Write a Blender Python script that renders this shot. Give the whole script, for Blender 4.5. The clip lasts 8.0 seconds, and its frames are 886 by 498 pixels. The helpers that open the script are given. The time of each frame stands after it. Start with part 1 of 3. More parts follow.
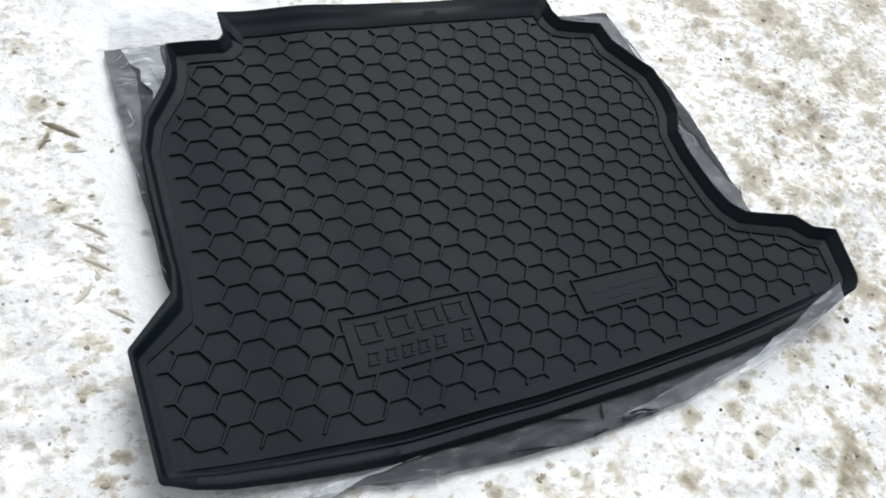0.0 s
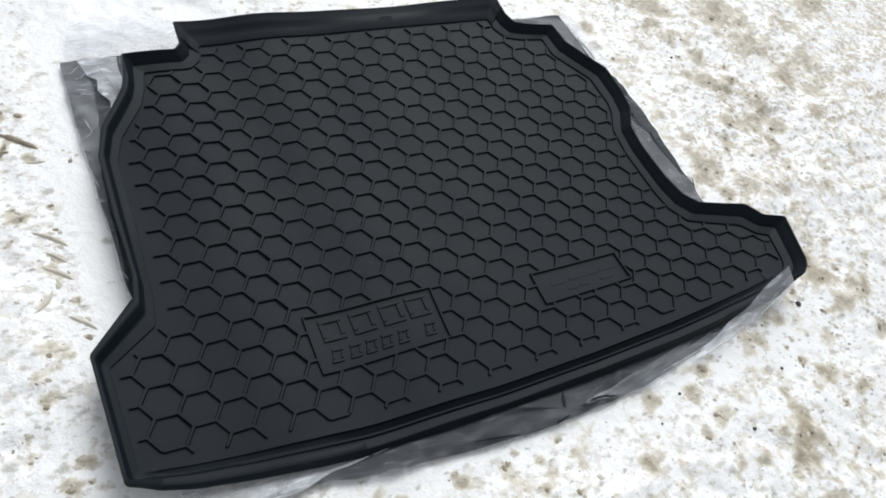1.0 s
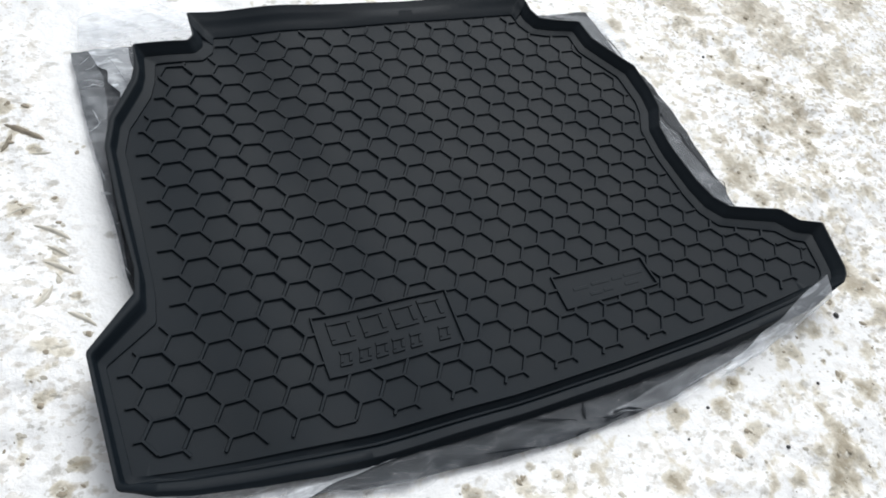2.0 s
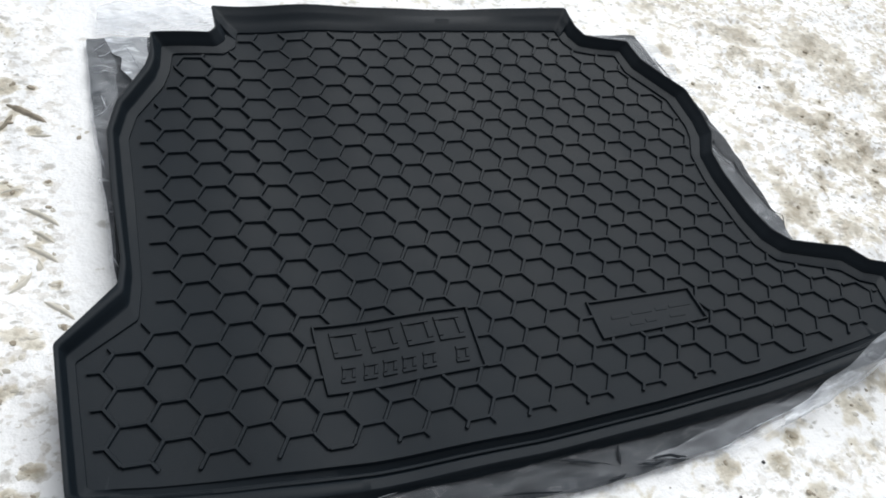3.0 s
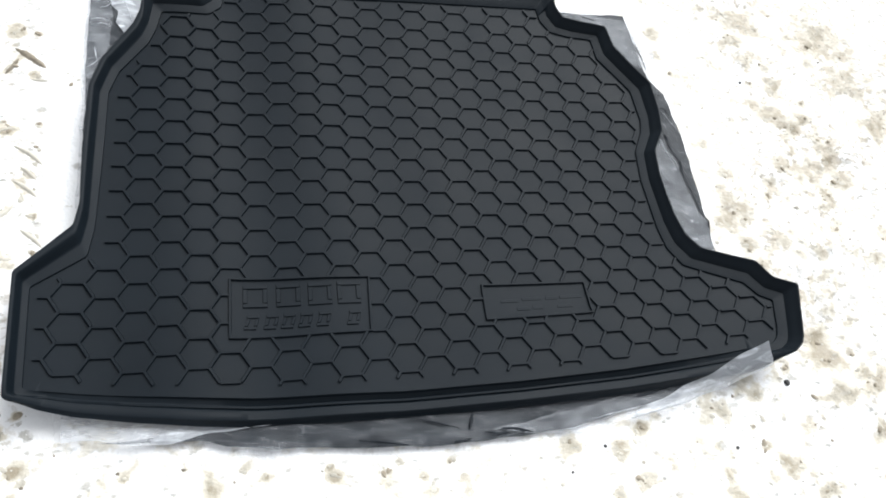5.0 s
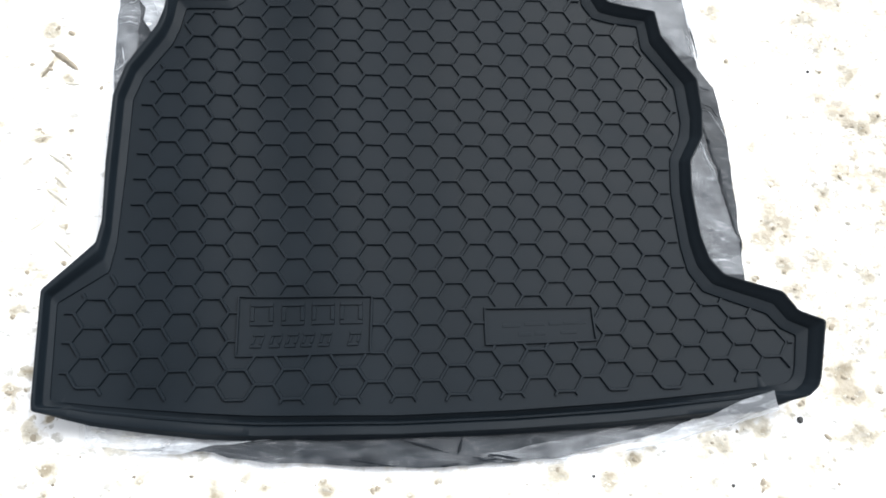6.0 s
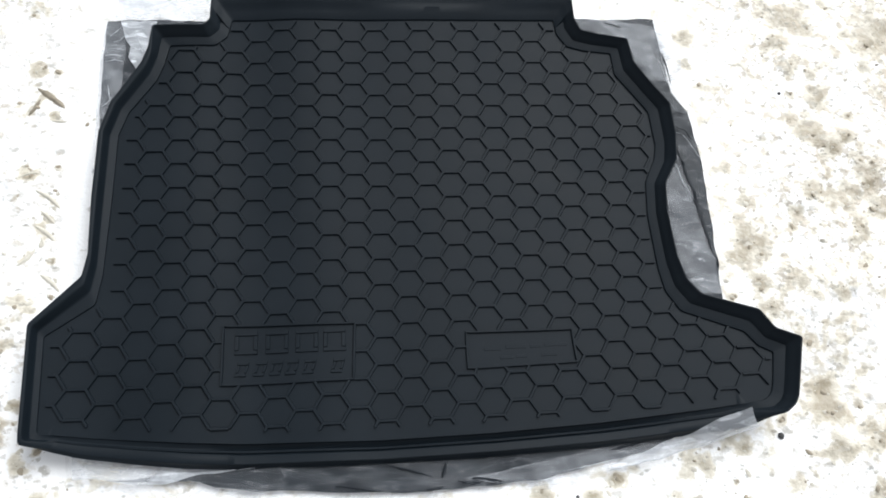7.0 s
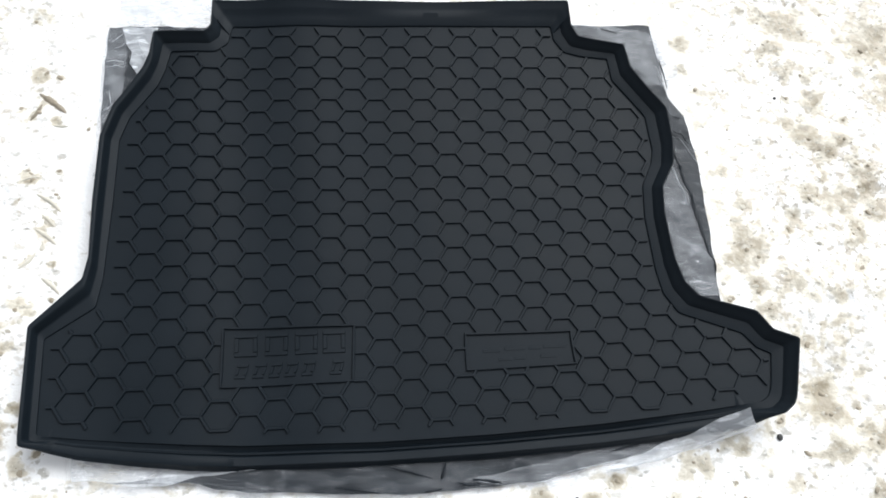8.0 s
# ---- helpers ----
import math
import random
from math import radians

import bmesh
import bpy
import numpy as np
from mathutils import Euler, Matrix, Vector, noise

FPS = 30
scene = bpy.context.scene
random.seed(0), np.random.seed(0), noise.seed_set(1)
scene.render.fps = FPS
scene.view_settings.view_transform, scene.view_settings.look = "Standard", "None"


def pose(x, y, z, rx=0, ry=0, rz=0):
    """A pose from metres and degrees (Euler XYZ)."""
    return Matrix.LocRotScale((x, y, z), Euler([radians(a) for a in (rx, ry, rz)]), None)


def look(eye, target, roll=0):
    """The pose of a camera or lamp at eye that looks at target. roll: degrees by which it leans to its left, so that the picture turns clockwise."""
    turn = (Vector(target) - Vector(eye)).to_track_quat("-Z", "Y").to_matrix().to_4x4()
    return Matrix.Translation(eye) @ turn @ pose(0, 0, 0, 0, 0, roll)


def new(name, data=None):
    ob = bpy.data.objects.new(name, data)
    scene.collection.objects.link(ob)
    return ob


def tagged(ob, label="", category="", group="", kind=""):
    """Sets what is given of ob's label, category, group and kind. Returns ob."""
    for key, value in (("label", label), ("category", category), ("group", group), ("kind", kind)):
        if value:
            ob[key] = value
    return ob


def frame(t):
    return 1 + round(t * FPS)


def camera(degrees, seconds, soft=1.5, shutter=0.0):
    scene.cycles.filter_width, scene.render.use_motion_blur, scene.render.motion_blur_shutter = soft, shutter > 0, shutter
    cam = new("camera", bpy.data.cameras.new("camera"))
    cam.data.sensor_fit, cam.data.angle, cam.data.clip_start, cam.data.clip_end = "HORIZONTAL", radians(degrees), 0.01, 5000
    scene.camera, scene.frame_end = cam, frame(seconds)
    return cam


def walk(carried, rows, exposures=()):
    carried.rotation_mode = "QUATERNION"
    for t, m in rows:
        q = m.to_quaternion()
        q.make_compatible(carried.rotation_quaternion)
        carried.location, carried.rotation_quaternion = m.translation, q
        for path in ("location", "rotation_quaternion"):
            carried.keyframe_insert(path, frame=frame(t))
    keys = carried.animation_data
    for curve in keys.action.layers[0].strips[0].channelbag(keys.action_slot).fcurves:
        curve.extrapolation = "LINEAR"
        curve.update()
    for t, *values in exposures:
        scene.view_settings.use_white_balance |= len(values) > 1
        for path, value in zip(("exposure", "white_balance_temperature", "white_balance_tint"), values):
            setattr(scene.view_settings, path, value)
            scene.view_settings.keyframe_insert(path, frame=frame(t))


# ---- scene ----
from mathutils.geometry import delaunay_2d_cdt

cam = camera(62.2, 8.0, soft=1.8)
PATH = [
    (0, (-0.263, -0.345, 0.866), (0.518, 0.533, -0.753), 24.6),
    (0.2, (-0.26, -0.359, 0.867), (0.529, 0.529, -0.68), 23.1),
    (0.5, (-0.261, -0.365, 0.873), (0.579, 0.517, -0.713), 24.6),
    (0.8, (-0.257, -0.373, 0.878), (0.561, 0.499, -0.662), 23.5),
    (1, (-0.257, -0.377, 0.876), (0.592, 0.499, -0.709), 24.5),
    (1.2, (-0.251, -0.376, 0.879), (0.62, 0.489, -0.7), 25.2),
    (2.3, (-0.213, -0.358, 0.79), (0.51, 0.593, -0.815), 21.8),
    (2.5, (-0.203, -0.34, 0.749), (0.453, 0.575, -0.904), 22.7),
    (2.7, (-0.206, -0.352, 0.718), (0.386, 0.636, -0.856), 20.0),
    (3, (-0.185, -0.37, 0.724), (0.548, 0.706, -0.794), 20.9),
    (3.3, (-0.188, -0.38, 0.735), (0.597, 0.664, -0.712), 21.5),
    (3.5, (-0.189, -0.393, 0.762), (0.564, 0.635, -0.78), 21.3),
    (3.8, (-0.161, -0.411, 0.831), (0.496, 0.543, -0.737), 24.2),
    (4, (-0.134, -0.432, 0.859), (0.529, 0.536, -0.761), 25.7),
    (4.2, (-0.101, -0.433, 0.9), (0.482, 0.489, -0.716), 25.5),
    (4.5, (-0.078, -0.392, 0.934), (0.441, 0.449, -0.805), 27.6),
    (4.7, (-0.054, -0.419, 0.923), (0.483, 0.499, -0.77), 24.5),
    (5.8, (0.144, -0.23, 1.025), (0.366, 0.42, -0.854), 18.6),
    (6, (0.15, -0.214, 1.04), (0.353, 0.389, -0.856), 17.3),
    (6.2, (0.173, -0.211, 1.052), (0.382, 0.348, -0.804), 19.4),
    (6.5, (0.178, -0.219, 1.051), (0.404, 0.408, -0.835), 18.1),
    (6.8, (0.18, -0.212, 1.061), (0.359, 0.424, -0.774), 13.1),
    (7, (0.173, -0.219, 1.061), (0.383, 0.446, -0.813), 15.0),
    (7.5, (0.172, -0.228, 1.062), (0.387, 0.45, -0.807), 15.0),
    (8, (0.172, -0.236, 1.061), (0.386, 0.463, -0.801), 14.4),
]
EXPOSURES = [(t, stops + 0.04, 6270, 8) for t, stops in ((0.0, 0.28), (0.5, 0.24), (1.0, 0.22), (2.5, 0.50), (2.7, 0.82), (3.0, 0.30), (3.5, 0.30), (4.0, 0.65), (4.5, 0.70), (6.0, 1.12), (6.2, 1.20), (6.5, 1.80), (6.8, 1.15), (7.0, 0.70), (8.0, 0.72))]
walk(cam, [(t, look(eye, target, roll)) for t, eye, target, roll in PATH], EXPOSURES)

# ---- light: an overcast winter sky, brighter to the back right ----
world = bpy.data.worlds.new("overcast_sky")
scene.world = world
world.use_nodes = True
wn, wl = world.node_tree.nodes, world.node_tree.links
wn.clear()
sky = wn.new("ShaderNodeTexSky")
sky.sky_type, sky.sun_disc = "NISHITA", False
sky.sun_elevation, sky.sun_rotation = radians(51), radians(36)
sky.dust_density, sky.air_density = 4.0, 1.0
grey = wn.new("ShaderNodeHueSaturation")
grey.inputs["Saturation"].default_value = 0.2
back = wn.new("ShaderNodeBackground")
back.inputs["Strength"].default_value = 0.095
out = wn.new("ShaderNodeOutputWorld")
wl.new(sky.outputs[0], grey.inputs["Color"])
cloud = wn.new("ShaderNodeMixRGB")
cloud.inputs["Fac"].default_value = 0.2
cloud.inputs["Color2"].default_value = (6.45, 6.3, 6.25, 1)
wl.new(grey.outputs[0], cloud.inputs["Color1"])
wl.new(cloud.outputs[0], back.inputs["Color"])
wl.new(back.outputs[0], out.inputs["Surface"])

sun_data = bpy.data.lights.new("sun", "SUN")
sun_data.energy, sun_data.angle, sun_data.color = 1.4, radians(36), (1.0, 0.998, 0.995)
sun = new("sun", sun_data)
sun.matrix_world = look((0.99, 1.36, 2.07), (0, 0, 0))


# ---- materials ----
def nodes_of(name):
    m = bpy.data.materials.new(name)
    m.use_nodes = True
    nt = m.node_tree
    return m, nt.nodes, nt.links, nt.nodes["Principled BSDF"]


def noise_node(n, l, scale, detail=4.0, rough=0.55, coord="Object", distortion=0.0):
    tc = n.new("ShaderNodeTexCoord")
    t = n.new("ShaderNodeTexNoise")
    t.inputs["Scale"].default_value, t.inputs["Detail"].default_value = scale, detail
    t.inputs["Roughness"].default_value, t.inputs["Distortion"].default_value = rough, distortion
    if coord == "World":
        g = n.new("ShaderNodeNewGeometry")
        l.new(g.outputs["Position"], t.inputs["Vector"])
    else:
        l.new(tc.outputs[coord], t.inputs["Vector"])
    return t


def ramp(n, l, src, stops):
    r = n.new("ShaderNodeValToRGB")
    e = r.color_ramp.elements
    while len(e) < len(stops):
        e.new(0.5)
    for el, (p, c) in zip(e, stops):
        el.position = p
        el.color = (*c, 1) if len(c) == 3 else c
    l.new(src, r.inputs[0])
    return r


def bump(n, l, src, dist, strength, bsdf, after=None):
    b = n.new("ShaderNodeBump")
    b.inputs["Distance"].default_value, b.inputs["Strength"].default_value = dist, strength
    l.new(src, b.inputs["Height"])
    if after:
        l.new(after.outputs[0], b.inputs["Normal"])
    l.new(b.outputs[0], bsdf.inputs["Normal"])
    return b


def grey3(v):
    return (v, v, v)


def mat_rubber():
    m, n, l, b = nodes_of("black_moulded_rubber")
    big = noise_node(n, l, 9, 3, 0.6, "World")
    col = ramp(n, l, big.outputs["Fac"], [(0.3, (0.0051, 0.0084, 0.0119)), (0.7, (0.0073, 0.0112, 0.0155))])
    fine = noise_node(n, l, 900, 2, 0.7, "World")
    dust = noise_node(n, l, 160, 5, 0.75, "World")
    specks = ramp(n, l, dust.outputs["Fac"], [(0.70, grey3(0)), (0.80, grey3(0.10))])
    mix = n.new("ShaderNodeMixRGB")
    mix.inputs["Color2"].default_value = (0.07, 0.075, 0.08, 1)
    l.new(specks.outputs[0], mix.inputs["Fac"])
    l.new(col.outputs[0], mix.inputs["Color1"])
    l.new(mix.outputs[0], b.inputs["Base Color"])
    ro = ramp(n, l, big.outputs["Fac"], [(0.25, grey3(0.44)), (0.75, grey3(0.54))])
    l.new(ro.outputs[0], b.inputs["Roughness"])
    b.inputs["Specular IOR Level"].default_value = 0.118
    bump(n, l, fine.outputs["Fac"], 0.0005, 0.5, b)
    return m


def math_node(n, l, op, a, b, c=None):
    m = n.new("ShaderNodeMath")
    m.operation = op
    for k, v in enumerate((a, b, c)):
        if v is None:
            continue
        if isinstance(v, (int, float)):
            m.inputs[k].default_value = v
        else:
            l.new(v, m.inputs[k])
    return m.outputs[0]


def mat_snow():
    """Packed snow with soft brown stains, where grit has soaked in, and fine flecks."""
    m, n, l, b = nodes_of("trampled_snow")
    patch = noise_node(n, l, 15, 4, 0.6, "World", 0.2)
    fleck = noise_node(n, l, 48, 3, 0.5, "World", 0.35)
    region = noise_node(n, l, 2.2, 2, 0.5, "World")
    at = n.new("ShaderNodeAttribute")
    at.attribute_name = "stain"
    soft = math_node(n, l, "MULTIPLY_ADD", at.outputs["Fac"], 0.22, math_node(n, l, "MULTIPLY", patch.outputs["Fac"], 0.40))
    soft = math_node(n, l, "MULTIPLY_ADD", region.outputs["Fac"], 0.18, soft)
    soft = math_node(n, l, "MULTIPLY_ADD", fleck.outputs["Fac"], 0.50, soft)
    stain = ramp(n, l, soft, [(0.30, (0.87, 0.868, 0.868)), (0.545, (0.86, 0.853, 0.843)), (0.615, (0.65, 0.605, 0.51)), (0.76, (0.32, 0.272, 0.19))])
    colour = stain.outputs[0]
    for scale, few, lo, hi in ((52, 0.50, (0.20, 0.175, 0.125), (0.52, 0.49, 0.43)), (105, 0.68, (0.10, 0.09, 0.06), (0.50, 0.45, 0.36))):
        geo = n.new("ShaderNodeNewGeometry")
        warp = noise_node(n, l, scale * 1.1, 4, 0.65, "World")
        shift = n.new("ShaderNodeVectorMath")
        shift.operation = "MULTIPLY_ADD"
        l.new(warp.outputs["Color"], shift.inputs[0])
        shift.inputs[1].default_value = (1.3 / scale,) * 3
        l.new(geo.outputs["Position"], shift.inputs[2])
        lie = n.new("ShaderNodeMapping")
        lie.inputs["Rotation"].default_value = (0, 0, 0.6)
        lie.inputs["Scale"].default_value = (0.62, 1.15, 1.0)
        l.new(shift.outputs[0], lie.inputs["Vector"])
        cell = n.new("ShaderNodeTexVoronoi")
        cell.inputs["Scale"].default_value = scale
        l.new(lie.outputs[0], cell.inputs["Vector"])
        part_rgb = n.new("ShaderNodeSeparateColor")
        l.new(cell.outputs["Color"], part_rgb.inputs[0])
        keep = math_node(n, l, "MULTIPLY_ADD", soft, 1.6, part_rgb.outputs[0])
        keep = math_node(n, l, "GREATER_THAN", keep, 0.9 + few)
        shape = ramp(n, l, cell.outputs["Distance"], [(0.18, grey3(0.62)), (0.40, grey3(0.0))])
        tone = ramp(n, l, part_rgb.outputs[1], [(0.0, lo), (1.0, hi)])
        mix = n.new("ShaderNodeMixRGB")
        l.new(math_node(n, l, "MULTIPLY", keep, shape.outputs[0]), mix.inputs["Fac"])
        l.new(colour, mix.inputs["Color1"])
        l.new(tone.outputs[0], mix.inputs["Color2"])
        colour = mix.outputs[0]
    # grit trodden in all over: small pale brown flecks that lie one way
    grime = n.new("ShaderNodeAttribute")
    grime.attribute_name = "grime"
    place = n.new("ShaderNodeNewGeometry")
    drift = n.new("ShaderNodeMapping")
    drift.inputs["Rotation"].default_value = (0, 0, 0.75)
    drift.inputs["Scale"].default_value = (0.9, 1.1, 1.0)
    l.new(place.outputs["Position"], drift.inputs["Vector"])
    for scale, low, high, tone, most in ((62, 0.55, 0.585, (0.46, 0.395, 0.30, 1), 0.7), (115, 0.58, 0.615, (0.30, 0.255, 0.19, 1), 0.75)):
        speck = noise_node(n, l, scale, 2, 0.5, "World", 0.2)
        l.new(drift.outputs[0], speck.inputs["Vector"])
        seat = math_node(n, l, "MULTIPLY_ADD", patch.outputs["Fac"], 0.22, math_node(n, l, "MULTIPLY", speck.outputs["Fac"], 0.78))
        shape = ramp(n, l, seat, [(low, grey3(0.0)), (high, grey3(most))])
        mix = n.new("ShaderNodeMixRGB")
        l.new(math_node(n, l, "MULTIPLY", shape.outputs[0], grime.outputs["Fac"]), mix.inputs["Fac"])
        l.new(colour, mix.inputs["Color1"])
        mix.inputs["Color2"].default_value = tone
        colour = mix.outputs[0]
    l.new(colour, b.inputs["Base Color"])
    b.inputs["Roughness"].default_value = 0.5
    b.inputs["Specular IOR Level"].default_value = 0.8
    fine = noise_node(n, l, 260, 6, 0.7, "World")
    mid = noise_node(n, l, 60, 4, 0.6, "World")
    b1 = bump(n, l, mid.outputs["Fac"], 0.008, 0.38, b)
    bump(n, l, fine.outputs["Fac"], 0.001, 0.4, b, b1)
    return m


def mat_dirt(name, lo, hi, scale=90):
    m, n, l, b = nodes_of(name)
    t = noise_node(n, l, scale, 5, 0.65, "World")
    oi = n.new("ShaderNodeObjectInfo")
    geo = n.new("ShaderNodeNewGeometry")
    a = n.new("ShaderNodeMath")
    a.operation = "MULTIPLY_ADD"
    l.new(geo.outputs["Random Per Island"], a.inputs[0])
    a.inputs[1].default_value = 0.5
    l.new(t.outputs["Fac"], a.inputs[2])
    a2 = n.new("ShaderNodeMath")
    a2.operation = "MULTIPLY_ADD"
    l.new(oi.outputs["Random"], a2.inputs[0])
    a2.inputs[1].default_value = 0.2
    l.new(a.outputs[0], a2.inputs[2])
    r = ramp(n, l, a2.outputs[0], [(0.35, lo), (1.0, hi)])
    l.new(r.outputs[0], b.inputs["Base Color"])
    b.inputs["Roughness"].default_value = 0.75
    bump(n, l, t.outputs["Fac"], 0.002, 0.6, b)
    return m


def mat_film(name, thin, thick, turn=0.0):
    """Thin polythene: milky in the folds, nearly clear between them, with long creases along one way."""
    m, n, l, b = nodes_of(name)
    geo = n.new("ShaderNodeNewGeometry")
    lie = n.new("ShaderNodeMapping")
    lie.inputs["Rotation"].default_value = (0, 0, turn)
    lie.inputs["Scale"].default_value = (1.0, 3.2, 1.0)
    l.new(geo.outputs["Position"], lie.inputs["Vector"])
    def along(scale, detail, distortion):
        t = noise_node(n, l, scale, detail, 0.55, "World", distortion)
        l.new(lie.outputs[0], t.inputs["Vector"])
        return t
    cloud, streak, crease = along(7, 3, 0.8), along(22, 4, 1.2), along(11, 3, 1.4)
    fine = noise_node(n, l, 34, 3, 0.55, "World", 0.6)
    ridge = math_node(n, l, "ABSOLUTE", math_node(n, l, "SUBTRACT", crease.outputs["Fac"], 0.5), 0.0)
    line_mask = ramp(n, l, ridge, [(0.0, grey3(1.0)), (0.018, grey3(0.0))])
    b.inputs["Base Color"].default_value = (0.75, 0.78, 0.825, 1)
    ro = ramp(n, l, fine.outputs["Fac"], [(0.3, grey3(0.24)), (0.7, grey3(0.40))])
    l.new(ro.outputs[0], b.inputs["Roughness"])
    al = ramp(n, l, cloud.outputs["Fac"], [(0.40, grey3(thin)), (0.66, grey3(thick))])
    haze = ramp(n, l, streak.outputs["Fac"], [(0.52, grey3(0.0)), (0.72, grey3(1.0))])
    veil = math_node(n, l, "MULTIPLY_ADD", haze.outputs[0], 0.9 * thick, al.outputs[0])
    l.new(math_node(n, l, "MULTIPLY_ADD", line_mask.outputs[0], 0.10, veil), b.inputs["Alpha"])
    b1 = bump(n, l, ridge, 0.016, 0.45, b)
    b2 = bump(n, l, streak.outputs["Fac"], 0.006, 0.4, b, b1)
    bump(n, l, fine.outputs["Fac"], 0.003, 0.3, b, b2)
    return m


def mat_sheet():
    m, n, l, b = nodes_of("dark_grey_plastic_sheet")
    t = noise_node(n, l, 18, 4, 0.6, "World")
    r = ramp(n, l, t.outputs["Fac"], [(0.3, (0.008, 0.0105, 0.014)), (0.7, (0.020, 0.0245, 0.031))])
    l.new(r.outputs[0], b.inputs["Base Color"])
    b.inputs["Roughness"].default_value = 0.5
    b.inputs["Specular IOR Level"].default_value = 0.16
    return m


RUBBER, SNOW, SHEET = mat_rubber(), mat_snow(), mat_sheet()
HEM, PLEAT = mat_film("folded_polythene_film", 0.20, 0.48, 0.15), mat_film("pleated_polythene_film", 0.016, 0.08, 0.1)
MILKY = mat_film("white_polythene_film", 0.38, 0.72, 0.9)
VEIL = mat_film("grey_polythene_film", 0.09, 0.20, 1.45)
FILM, FLAP = mat_film("milky_polythene_film", 0.014, 0.07, 0.1), mat_film("doubled_polythene_film", 0.34, 0.58, 0.5)
DIRT = mat_dirt("brown_grit", (0.09, 0.074, 0.050), (0.34, 0.295, 0.225))
SLUSH = mat_dirt("dirty_slush", (0.32, 0.29, 0.235), (0.62, 0.585, 0.51), 60)
STONE = mat_dirt("dark_stone", (0.012, 0.012, 0.013), (0.05, 0.05, 0.05))


# ---- helpers for meshes ----
def mesh_object(name, bm, material, smooth=False):
    me = bpy.data.meshes.new(name)
    bm.normal_update()
    bm.to_mesh(me)
    bm.free()
    if smooth:
        me.polygons.foreach_set("use_smooth", [True] * len(me.polygons))
    me.materials.append(material)
    return new(name, me)


def part(name, bm, material, parent, label="", smooth=False):
    ob = mesh_object(name, bm, material, smooth)
    ob.parent = parent
    if label:
        ob["label"] = label
    return ob


def raw_object(name, verts, faces, material, smooth=True):
    me = bpy.data.meshes.new(name)
    me.from_pydata(verts, [], faces)
    me.update()
    if smooth:
        me.polygons.foreach_set("use_smooth", [True] * len(me.polygons))
    me.materials.append(material)
    return new(name, me)


def inside(x, y, poly):
    hit = False
    for (x0, y0), (x1, y1) in zip(poly, poly[1:] + poly[:1]):
        if (y0 > y) != (y1 > y) and x < (x1 - x0) * (y - y0) / (y1 - y0) + x0:
            hit = not hit
    return hit


def edge_distance(x, y, poly):
    best = 9.0
    for (x0, y0), (x1, y1) in zip(poly, poly[1:] + poly[:1]):
        dx, dy = x1 - x0, y1 - y0
        k = max(0.0, min(1.0, ((x - x0) * dx + (y - y0) * dy) / (dx * dx + dy * dy + 1e-12)))
        best = min(best, math.hypot(x - x0 - k * dx, y - y0 - k * dy))
    return best


# ---- the mat's plan: wall foot and rim edge, going round clockwise from the back left corner ----
FOOT_RIM = [
    (-.035, .558, -.067, .597), (.503, .558, .535, .597), (.506, .532, .536, .552), (.521, .508, .546, .530),
    (.552, .499, .574, .523), (.596, .494, .624, .513), (.599, .453, .630, .469), (.627, .413, .655, .428),
    (.647, .382, .681, .390), (.650, .320, .682, .335), (.644, .295, .676, .288), (.624, .257, .651, .247),
    (.618, .200, .646, .200), (.620, .110, .648, .125), (.625, .072, .656, .086), (.643, .040, .674, .062),
    (.731, .003, .754, .033), (.747, -.020, .771, .003), (.766, -.031, .806, -.013), (.755, -.075, .7855, -.078),
    (.750, -.088, .779, -.098), (.744, -.095, .772, -.1095), (.735, -.100, .757, -.1205), (.660, -.107, .700, -.137), (.500, -.118, .500, -.150), (.347, -.124, .347, -.155),
    (.185, -.126, .185, -.157), (.000, -.121, .000, -.154), (-.068, -.1165, -.068, -.1495), (-.137, -.110, -.137, -.1405), (-.205, -.103, -.208, -.129), (-.259, -.096, -.275, -.111),
    (-.265, .033, -.282, .048), (-.205, .078, -.222, .116), (-.199, .120, -.217, .150), (-.197, .240, -.221, .240),
    (-.197, .345, -.221, .345), (-.185, .385, -.208, .397), (-.147, .442, -.168, .468), (-.137, .470, -.160, .495),
    (-.130, .506, -.156, .535), (-.060, .510, -.078, .538), (-.042, .526, -.068, .550),
]
FLOOR_Z = 0.02
BOW = [0.0066, -0.001, 0.0094, -0.0004, -0.0048, 0.0068, 0.0019, 0.0125]


def floor_z(x, y):
    """The mat's floor: it sags in the middle, curls up towards its ends and lies in low waves."""
    x, y = max(-0.285, min(0.81, x)), max(-0.16, min(0.6, y))
    u, v = (x - 0.25) / 0.5, (y - 0.22) / 0.35
    k = (u * u - .3, u * v, v * v - .3, u**3 - .6 * u, u * u * v - .3 * v, u * v * v - .3 * u, v**3 - .6 * v, u**4 - .6 * u * u)
    wave = 0.0029 * math.sin(2 * math.pi * (x - 0.055 + 0.06 * (y - 0.2)) / 0.21) * math.exp(-((x + 0.02) / 0.2) ** 2)
    return FLOOR_Z + sum(a * b for a, b in zip(BOW, k)) + wave


